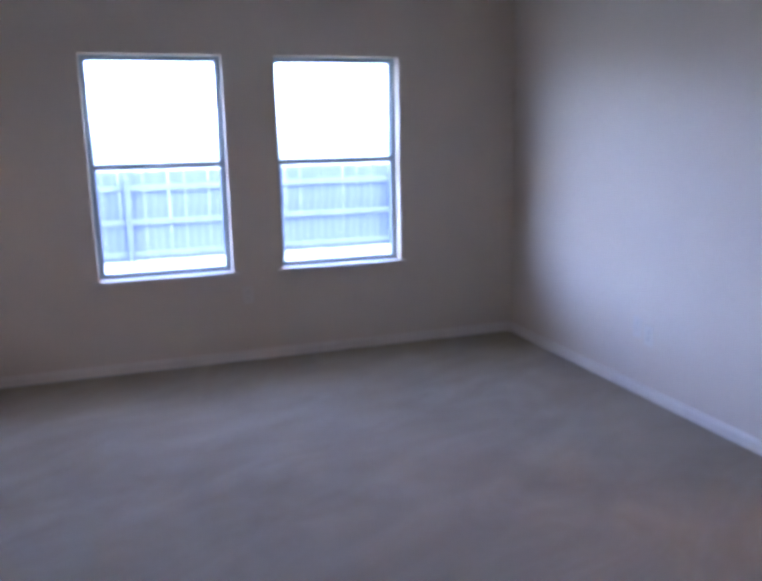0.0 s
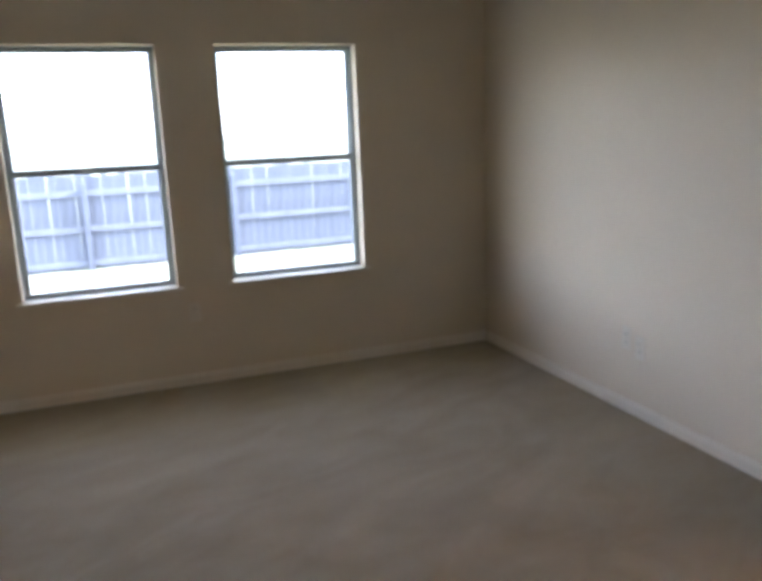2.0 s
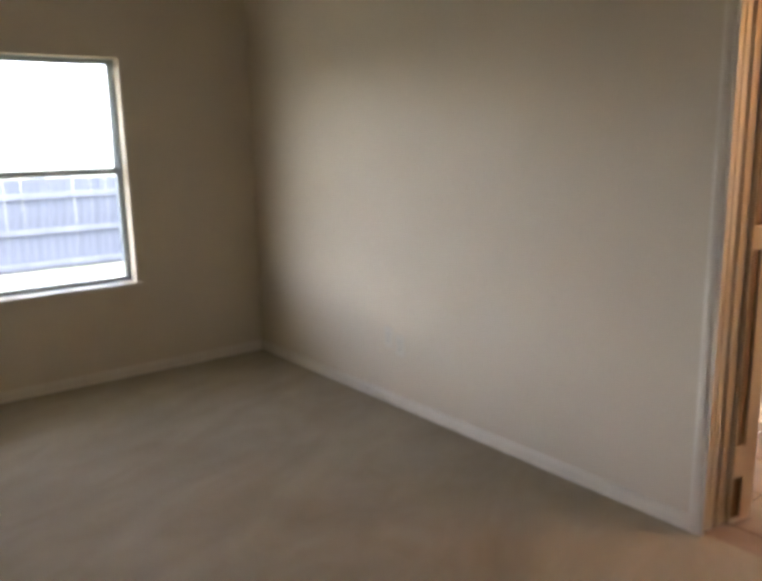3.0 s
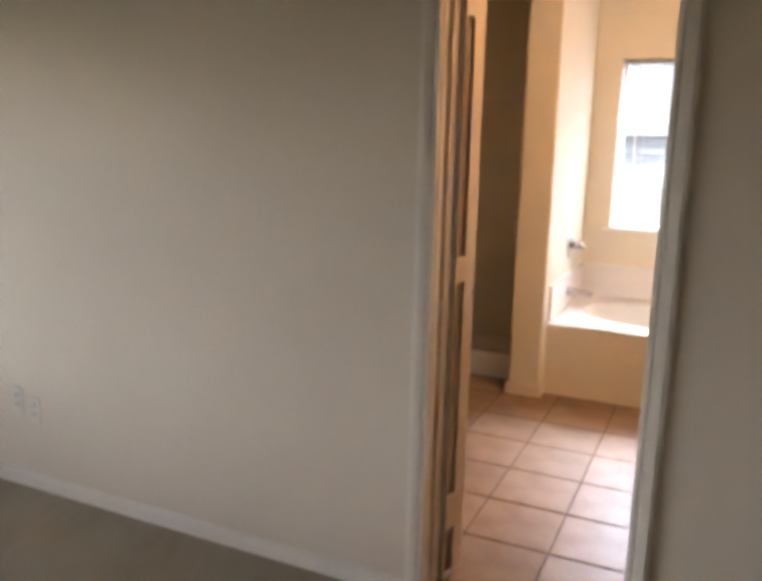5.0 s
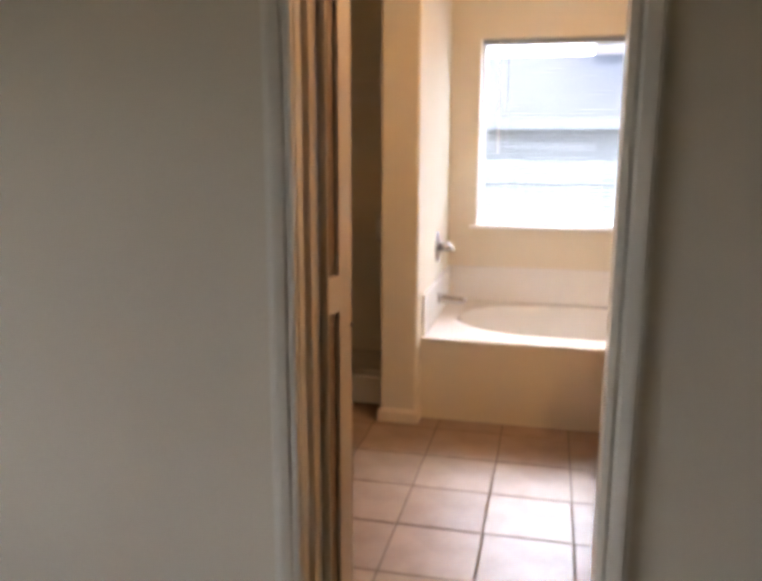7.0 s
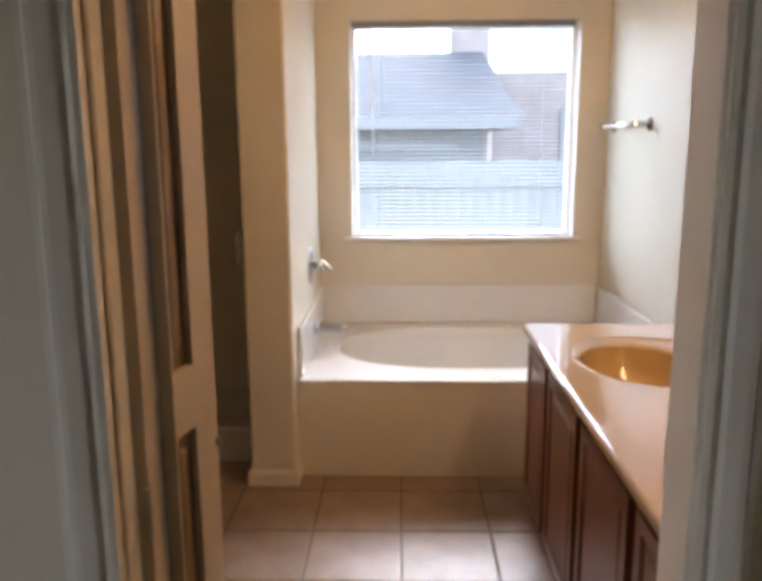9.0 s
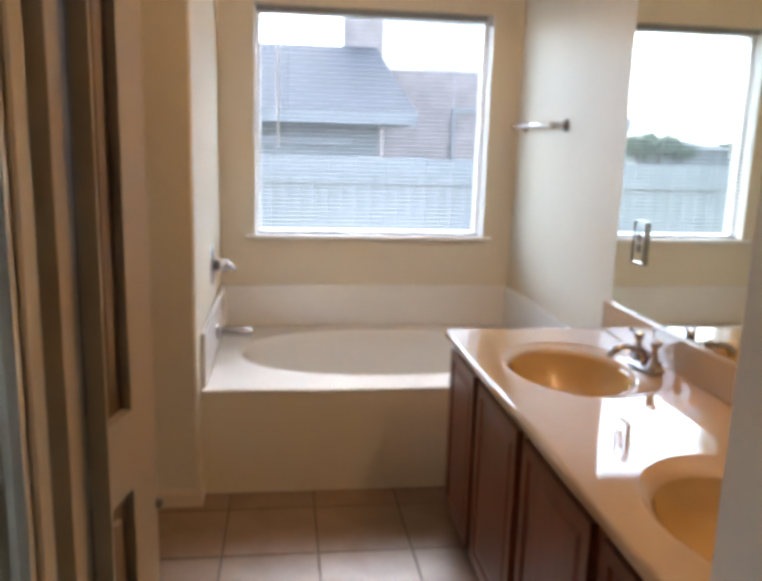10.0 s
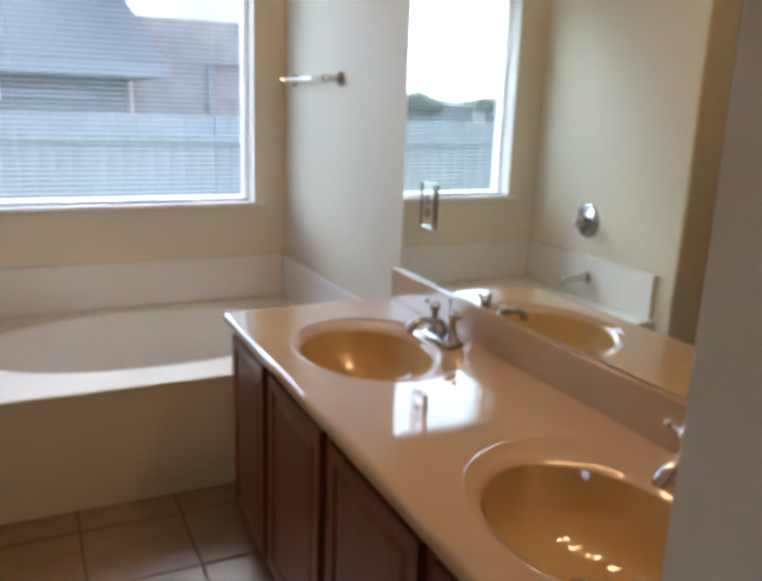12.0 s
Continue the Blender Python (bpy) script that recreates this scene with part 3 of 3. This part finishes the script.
# ---- vanity ----
VX, VY0, VY1, VTOP = 0.968, -0.268, YB + 0.002, 0.722
edges = [VY0, -0.668, -1.13, -1.62, VY1]
for k in range(4):
    ya, yb = edges[k + 1], edges[k]
    cab = thing("vanity_cabinet", "cherry-stained vanity cabinet with a raised-panel door", "cabinet", "vanity cabinets", at=(1.25, (ya + yb) / 2, 0))
    piece("face_frame", slab("x", VX, VX + 0.02, (ya + 0.0008, ya + 0.04, yb - 0.04, yb - 0.0008), (0.062, 0.10, 0.67, VTOP - 0.001), lambda i, j: not (i == 1 and j == 1)), CHERRY, cab)
    for yy in (ya + 0.0008, yb - 0.0158):
        piece("side_panel", box(VX + 0.0201, XR - 0.003, yy, yy + 0.015, 0.086, VTOP - 0.001 if yy > VY0 - 0.02 else 0.56), CHERRY, cab)
    piece("toe_kick", box(VX + 0.055, VX + 0.07, ya + 0.0008, yb - 0.0008, 0.0, 0.0815), DARKWOOD, cab)
    piece("bottom_panel", box(VX + 0.0201, XR - 0.003, ya + 0.016, yb - 0.016, 0.09, 0.105), CHERRY, cab)
    da, db, z0, z1 = ya + 0.028, yb - 0.028, 0.078, 0.690
    dr = piece("door", slab("x", VX - 0.020, VX - 0.001, (da, da + 0.036, db - 0.036, db), (z0, z0 + 0.036, z1 - 0.036, z1), lambda i, j: not (i == 1 and j == 1)), CHERRY, cab)
    e = 0.036
    bm = bmesh.new()
    ring = lambda inset, x: [bm.verts.new((x, y, z)) for y, z in ((da + e + inset, z0 + e + inset), (db - e - inset, z0 + e + inset), (db - e - inset, z1 - e - inset), (da + e + inset, z1 - e - inset))]
    rs = [ring(0.0, VX - 0.019), ring(0.006, VX - 0.012), ring(0.010, VX - 0.011), ring(0.034, VX - 0.0175), ring(0.038, VX - 0.0175)]
    for a, b in zip(rs, rs[1:]):
        for i in range(4):
            bm.faces.new((a[i], a[(i + 1) % 4], b[(i + 1) % 4], b[i]))
    bm.faces.new(rs[-1])
    pn = piece("raised_panel", bm, CHERRY, dr)
    pn.matrix_parent_inverse = Matrix.Identity(4)
    for zz in (z0 + 0.09, z1 - 0.09):
        h = piece("hinge", tube([(VX - 0.010, db + 0.004, zz - 0.02), (VX - 0.010, db + 0.004, zz + 0.02)], 0.0045, 8), ALU, cab)

# countertop with two integral bowls
CT, CX0 = 0.754, 0.944
top = thing("vanity_countertop", "glossy almond cultured-marble countertop with two oval bowls", "countertop", at=(1.25, -1.2, VTOP))
SY = (-0.745, -1.715)
CY1, CY0 = -0.256, YB + 0.002
mid = (SY[0] + SY[1]) / 2
SX, RX, RY = 1.262, 0.243, 0.300
for cy, ya, yb in ((SY[0], mid, CY1), (SY[1], CY0, mid)):
    bm, loop = oval_patch(CX0, XR - 0.003, ya, yb, CT, SX, cy, RX, RY)
    piece("counter_slab", bm, MARBLE, top)
    rows = [(1.0, 0, 0), (0.993, 0.0006, 0), (0.982, 0.0007, 0), (0.970, -0.0008, -0.001), (0.955, -0.0028, -0.002), (0.86, -0.0062, -0.018), (0.80, -0.010, -0.027), (0.765, -0.0145, -0.032), (0.745, -0.020, -0.034)]
    piece("bowl_rim", bowl_mesh(loop, SX, cy, CT, rows, False), MARBLE, top, smooth=True)
    k, BX = 0.745, SX - 0.034
    inner = [(u * k, v * k) for u, v in loop]
    piece("sink_bowl", bowl_mesh(inner, BX, cy, CT - 0.020, [(1.0, 0, 0), (0.985, -0.010, 0), (0.95, -0.030, 0), (0.88, -0.061, 0), (0.77, -0.092, 0), (0.60, -0.117, 0), (0.40, -0.130, 0), (0.14, -0.134, 0)]), BOWL, top, "sink bowl with its shading put into a honey colour", smooth=True)
    dn = lathe((BX, cy, CT - 0.1535), (0, 0, 1), [(0.0, 0.031), (0.002, 0.031), (0.004, 0.026), (0.0035, 0.018), (0.007, 0.016), (0.009, 0.004)], 24)
    d = piece("drain", dn, CHROME, top, "chrome drain")
nose = [(CX0, CT - 0.0005), (CX0 - 0.006, CT - 0.0015), (CX0 - 0.0105, CT - 0.006), (CX0 - 0.012, CT - 0.012), (CX0 - 0.012, CT - 0.026), (CX0 - 0.009, CT - 0.0315), (CX0 + 0.03, CT - 0.0315), (CX0 + 0.03, CT - 0.0005)]
piece("front_edge", moulding("y", CY0, CY1, nose), MARBLE, top)
piece("end_edge", moulding("x", CX0, XR - 0.003, [(CY1, CT - 0.0005), (CY1 + 0.006, CT - 0.002), (CY1 + 0.011, CT - 0.010), (CY1 + 0.011, CT - 0.0315), (CY1 - 0.02, CT - 0.0315), (CY1 - 0.02, CT - 0.0005)]), MARBLE, top)
piece("backsplash", box(XR - 0.021, XR - 0.002, CY0, CY1 - 0.0, CT + 0.0005, 0.866, 0.004, seg=2), MARBLE, top)


# faucets
def faucet(cy):
    """A two-handle centerset faucet with an arched spout, facing -x."""
    fx, z = 1.470, CT + 0.0005
    fc = thing("sink_faucet", "chrome two-handle faucet behind the sink bowl", "faucet", "sink faucets", at=(fx, cy, z))
    bm = box(fx - 0.028, fx + 0.028, cy - 0.080, cy + 0.080, z, z + 0.014, 0.006, seg=2)
    piece("base_plate", bm, CHROME, fc, smooth=True)
    piece("spout", tube([(fx, cy, z + 0.012), (fx - 0.003, cy, z + 0.040), (fx - 0.016, cy, z + 0.056), (fx - 0.036, cy, z + 0.062), (fx - 0.060, cy, z + 0.070), (fx - 0.084, cy, z + 0.071), (fx - 0.104, cy, z + 0.061), (fx - 0.116, cy, z + 0.045), (fx - 0.119, cy, z + 0.036)],
          0.012, 14, None, [0.024, 0.019, 0.015, 0.012, 0.0105, 0.0105, 0.012, 0.0145, 0.012]), CHROME, fc, smooth=True)
    for q in (-1, 1):
        hy = cy + q * 0.054
        piece("handle", lathe((fx, hy, z + 0.012), (0, 0, 1), [(0, 0.024), (0.006, 0.024), (0.016, 0.018), (0.036, 0.011), (0.066, 0.010), (0.074, 0.016), (0.084, 0.017), (0.092, 0.012), (0.097, 0.004)], 18), CHROME, fc, smooth=True)
        bm = tube([(fx, hy, z + 0.090), (fx - 0.004, hy + q * 0.018, z + 0.097), (fx - 0.008, hy + q * 0.036, z + 0.101)], 0.005, 8, None, [0.006, 0.0045, 0.005])
        lathe((fx - 0.008, hy + q * 0.034, z + 0.101), (0, q, 0), [(0, 0.004), (0.003, 0.008), (0.008, 0.0095), (0.013, 0.008), (0.016, 0.003)], 12, bm)
        piece("lever", bm, CHROME, fc, smooth=True)
    bm = tube([(fx + 0.020, cy, z + 0.012), (fx + 0.020, cy, z + 0.122)], 0.0028, 8)
    lathe((fx + 0.020, cy, z + 0.119), (0, 0, 1), [(0, 0.003), (0.004, 0.007), (0.010, 0.007), (0.015, 0.002)], 10, bm)
    piece("lift_rod", bm, CHROME, fc)
    return fc


for cy in SY:
    faucet(cy - 0.02)

# mirror and its outlet
mirror = thing("wall_mirror", "large frameless wall mirror above the backsplash", "mirror", at=(XR, -1.25, 0.868))
piece("mirror_glass", box(XR - 0.0065, XR - 0.0015, CY0 + 0.004, -0.298, 0.869, 1.99, 0.001), MIRROR, mirror)


def outlet(name, label, at, axis, w=0.072, h=0.118, mat=PLATE):
    """A duplex outlet with its cover plate; axis is the way that it faces: '-x' or '-y' or '+x'."""
    o = thing(name, label, "outlet", at=at)
    turn = {"-x": 0, "+x": math.pi, "-y": math.pi / 2}[axis]
    o.rotation_euler = (0, 0, turn)
    part("cover_plate", box(-0.0055, -0.0005, -w / 2, w / 2, -h / 2, h / 2, 0.0022), mat, o)
    if mat is MIRROR:
        part("rim", slab("x", -0.0095, -0.0056, (-w / 2, -w / 2 + 0.005, w / 2 - 0.005, w / 2), (-h / 2, -h / 2 + 0.009, h / 2 - 0.005, h / 2), lambda i, j: not (i == 1 and j == 1)), CHROME, o, "bevelled chrome rim")
    for s in (-1, 1):
        r = part("socket", lathe((-0.0050, 0, s * 0.020), (-1, 0, 0), [(0, 0.0165), (0.003, 0.0165), (0.0035, 0.015)], 18), SOCKET if mat is MIRROR else PLATE, o)
        for dy in (-0.006, 0.006):
            part("slot", box(-0.0092, -0.0084, dy - 0.0012, dy + 0.0012, s * 0.020 - 0.003, s * 0.020 + 0.006), SLOT, r)
    return o


outlet("mirror_outlet", "duplex outlet with a mirrored cover plate set in the mirror", (XR - 0.0066, -0.482, 1.117), "-x", 0.088, 0.150, MIRROR)
outlet("wall_outlet", "white duplex outlet low on the bedroom wall", (-1.76, YD, 0.39), "-y")
outlet("cable_plate", "white cover plate low on the bedroom wall", (-1.66, YD, 0.36), "-y")
outlet("wall_outlet", "white duplex outlet under the bedroom windows", (XW, -4.32, 0.45), "+x")

# vanity light bar above the mirror
bar = thing("vanity_light", "vanity light bar with round warm bulbs above the mirror", "wall lamp", at=(XR, -1.2, 2.2))
piece("backplate", box(XR - 0.03, XR - 0.001, -1.86, -0.54, 2.14, 2.25, 0.006), CHROME, bar)
for k in range(4):
    y = -0.75 - k * 0.30
    b = piece("bulb", lathe((XR - 0.031, y, 2.195), (-1, 0, 0), [(0, 0.016), (0.02, 0.016), (0.030, 0.024), (0.045, 0.031), (0.062, 0.032), (0.078, 0.026), (0.088, 0.013), (0.091, 0.002)], 20), GLOBE, bar, "lit round bulb", smooth=True)

# ---- outdoors ----
GZ = -0.60
bm = bmesh.new()
bm.faces.new([bm.verts.new((x, y, GZ)) for x, y in ((-600, -600), (600, -600), (600, 600), (-600, 600))])
structure("ground", bm, LAWN, "dry pale lawn around the house", "lawn")

FX = -11.8
fence = thing("wooden_fence", "weathered cedar picket fence with pale rails", "fence", at=(FX, -4.5, GZ))
rnd = random.Random(4)
pick = None
n_pick = 0
y = -13.0
while y < 4.0:
    if pick is None:
        bm = bmesh.new()
        w, h, d = 0.135, 1.53, 0.016
        outline = [(-w / 2, 0), (w / 2, 0), (w / 2, h - 0.012), (w / 2 - 0.012, h), (-w / 2 + 0.012, h), (-w / 2, h - 0.012)]
        a = [bm.verts.new((0, u, v)) for u, v in outline]
        b = [bm.verts.new((-d, u, v)) for u, v in outline]
        bm.faces.new(a)
        bm.faces.new(b[::-1])
        for i in range(6):
            bm.faces.new((a[i], b[i], b[(i + 1) % 6], a[(i + 1) % 6]))
        s = part("picket", bm, CEDAR, fence)
        pick = s.data
    else:
        s = new("picket", pick)
        s.parent = fence
    s.location = (rnd.uniform(-0.004, 0.004), y + 4.5, rnd.uniform(-0.015, 0.012))
    s.rotation_euler = (rnd.uniform(-0.006, 0.006), 0, 0)
    y += 0.1365
for zz in (1.24, 0.66, 0.10):
    part("rail", box(0.006, 0.044, -8.5, 8.5, zz - 0.045, zz + 0.045, 0.004), RAILWOOD, fence)
for k in range(8):
    y = -7.72 + k * 2.4
    part("post", box(0.046, 0.135, y - 0.045, y + 0.045, 0.0, 1.42, 0.004), CEDAR, fence)


def house(name, label, x0, x1, y0, y1, eave, ridge, along, wall_mat, hip=None):
    """A plain gabled house with a roof that overhangs."""
    h = thing(name, label, "house", at=((x0 + x1) / 2, (y0 + y1) / 2, GZ))
    bm = box(x0, x1, y0, y1, GZ, eave)
    piece("wall", bm, wall_mat, h)
    o = 0.45
    bm = bmesh.new()
    X0, X1, Y0, Y1 = x0 - o, x1 + o, y0 - o, y1 + o
    if along == "x":
        cy, k = (Y0 + Y1) / 2, hip or (Y1 - Y0) / 2
        lo = [bm.verts.new(p) for p in ((X0, Y0, eave), (X1, Y0, eave), (X1, Y1, eave), (X0, Y1, eave))]
        a, b = bm.verts.new((X0 + k, cy, ridge)), bm.verts.new((X1 - k, cy, ridge))
        for q in ((lo[0], lo[1], b, a), (lo[2], lo[3], a, b), (lo[1], lo[2], b), (lo[3], lo[0], a)):
            bm.faces.new(q)
    else:
        cx, k = (X0 + X1) / 2, (X1 - X0) / 2
        lo = [bm.verts.new(p) for p in ((X0, Y0, eave), (X1, Y0, eave), (X1, Y1, eave), (X0, Y1, eave))]
        a, b = bm.verts.new((cx, Y0 + k, ridge)), bm.verts.new((cx, Y1 - k, ridge))
        for q in ((lo[0], lo[1], a), (lo[1], lo[2], b, a), (lo[2], lo[3], b), (lo[3], lo[0], a, b)):
            bm.faces.new(q)
    bm.faces.new(lo[::-1])
    piece("roof", bm, SHINGLE, h)
    piece("fascia", slab("z", eave - 0.16, eave - 0.002, (X0, X0 + 0.04, X1 - 0.04, X1), (Y0, Y0 + 0.04, Y1 - 0.04, Y1), lambda i, j: not (i == 1 and j == 1)), FASCIA, h)
    return h


fence_b = thing("wooden_fence", "weathered board fence along the side yard", "fence", at=(-2.0, 4.3, GZ))
pick_b = None
x = -13.0
while x < 9.0:
    if pick_b is None:
        s = part("board", box(-0.067, 0.067, 0, 0.016, 0, 1.88, 0.002), GREYFENCE, fence_b)
        pick_b = s.data
    else:
        s = new("board", pick_b)
        s.parent = fence_b
    s.location = (x + 2.0, rnd.uniform(-0.004, 0.004), rnd.uniform(-0.012, 0.012))
    x += 0.1355
for zz in (0.3, 1.0, 1.68):
    part("rail", box(-11.0, 11.0, -0.044, -0.006, zz - 0.04, zz + 0.04, 0.004), GREYFENCE, fence_b)

nb = house("neighbour_house", "neighbour's low house with a grey shingle roof and brick chimney", -1.3, 1.55, 7.05, 9.35, 1.80, 2.76, "x", SIDING, 0.36)
piece("chimney", box(1.19, 1.76, 8.32, 8.8, 0.5, 4.2, 0.01), BRICK, nb, "pale brick chimney")
piece("porch_beam", box(-1.25, 1.2, 7.0, 7.045, 1.36, 1.46, 0.005), FASCIA, nb)
nb2 = house("neighbour_house", "neighbour's pale two-storey brick house beyond the side yard", 2.75, 11.0, 10.4, 18.0, 5.3, 7.4, "x", WHITESIDE)
piece("lower_wall", box(1.98, 11.2, 9.6, 10.39, GZ, 2.60, 0.01), BRICK, nb2, "pale brick lower storey")
for x in (3.1, 5.6):
    piece("window", slab("y", 9.54, 9.599, (x, x + 0.06, x + 0.94, x + 1.0), (0.7, 0.76, 1.94, 2.0), lambda i, j: not (i == 1 and j == 1)), FASCIA, nb2)
house("far_house", "distant house with a grey roof beyond the fences", -66, -54, 84, 95, 1.7, 3.1, "x", SIDING)
house("far_house", "distant house with a grey roof beyond the fences", -43, -33, 70, 80, 1.5, 2.7, "x", SIDING)


def tree(x, y, height, seed):
    """A tapered trunk with limbs and a crown of many small leaf clumps."""
    rn = random.Random(seed)
    t = thing("tree", "green leafy tree beyond the houses", "tree", "far trees", at=(x, y, GZ))
    bm = tube([(0, 0, 0), (0.1, 0, height * 0.25), (0.0, 0.1, height * 0.55)], 0.2, 8, None, [height * 0.035, height * 0.026, height * 0.014])
    tips = []
    for k in range(7):
        a, l = k * 2.4 + rn.random(), height * rn.uniform(0.22, 0.36)
        p0 = Vector((0.05, 0.05, height * rn.uniform(0.25, 0.5)))
        p1 = p0 + Vector((math.cos(a) * l, math.sin(a) * l, l * rn.uniform(0.5, 1.0)))
        tube([p0, (p0 + p1) / 2 + Vector((0, 0, 0.1)), p1], 0.05, 6, bm, [height * 0.012, height * 0.008, height * 0.004])
        tips.append(p1)
    part("trunk", bm, BARK, t)
    verts, faces = [], []
    for k in range(1500):
        c = rn.choice(tips) + Vector((rn.gauss(0, 1), rn.gauss(0, 1), rn.gauss(0, 0.75))) * height * 0.12
        q = Euler((rn.uniform(0, 6), rn.uniform(0, 6), rn.uniform(0, 6))).to_matrix()
        r = height * rn.uniform(0.014, 0.034)
        b = len(verts)
        verts += [tuple(c + q @ Vector(v) * r) for v in ((-1, -0.6, 0), (1, -0.5, 0.2), (1.1, 0.6, 0), (-0.9, 0.7, 0.25))]
        faces.append((b, b + 1, b + 2, b + 3))
    me = bpy.data.meshes.new("crown")
    me.from_pydata(verts, [], faces)
    me.materials.append(LEAF)
    ob = new("crown", me)
    ob.parent = t
    return t


spots = random.Random(11)
for k in range(26):
    tree(-76 + k * 2.1 + spots.uniform(-0.7, 0.7), 70 + spots.uniform(-6, 8), spots.uniform(2.9, 4.1), k)

# ---- bathroom tile floor ----
tiles = structure("floor_bathroom", slab("z", -0.12, -0.006, (XL, XR), (YD + 0.021, YT), lambda i, j: True), GROUT, "tan ceramic tile floor with dark grout", "tile floor")
TS, GAP = 0.337, 0.007
gx, gy = 0.452, -0.50
whole = {}
i0, i1 = math.floor((XL - gx) / TS), math.ceil((XR - gx) / TS)
j0, j1 = math.floor((YD + 0.022 - gy) / TS), math.ceil((0.12 - gy) / TS)
for i in range(i0, i1):
    for j in range(j0, j1):
        x0, x1 = max(gx + i * TS + GAP / 2, XL), min(gx + (i + 1) * TS - GAP / 2, XR)
        y0, y1 = max(gy + j * TS + GAP / 2, YD + 0.022), min(gy + (j + 1) * TS - GAP / 2, 0.114)
        if x1 - x0 < 0.02 or y1 - y0 < 0.02:
            continue
        key = (round(x1 - x0, 3), round(y1 - y0, 3))
        if key not in whole:
            a, b = (x1 - x0) / 2, (y1 - y0) / 2
            t = part("tile", box(-a, a, -b, b, -0.005, 0.0, 0.0025), TILE, tiles)
            whole[key] = t.data
        else:
            t = new("tile", whole[key])
            t.parent = tiles
        t.location = ((x0 + x1) / 2, (y0 + y1) / 2, 0.0)
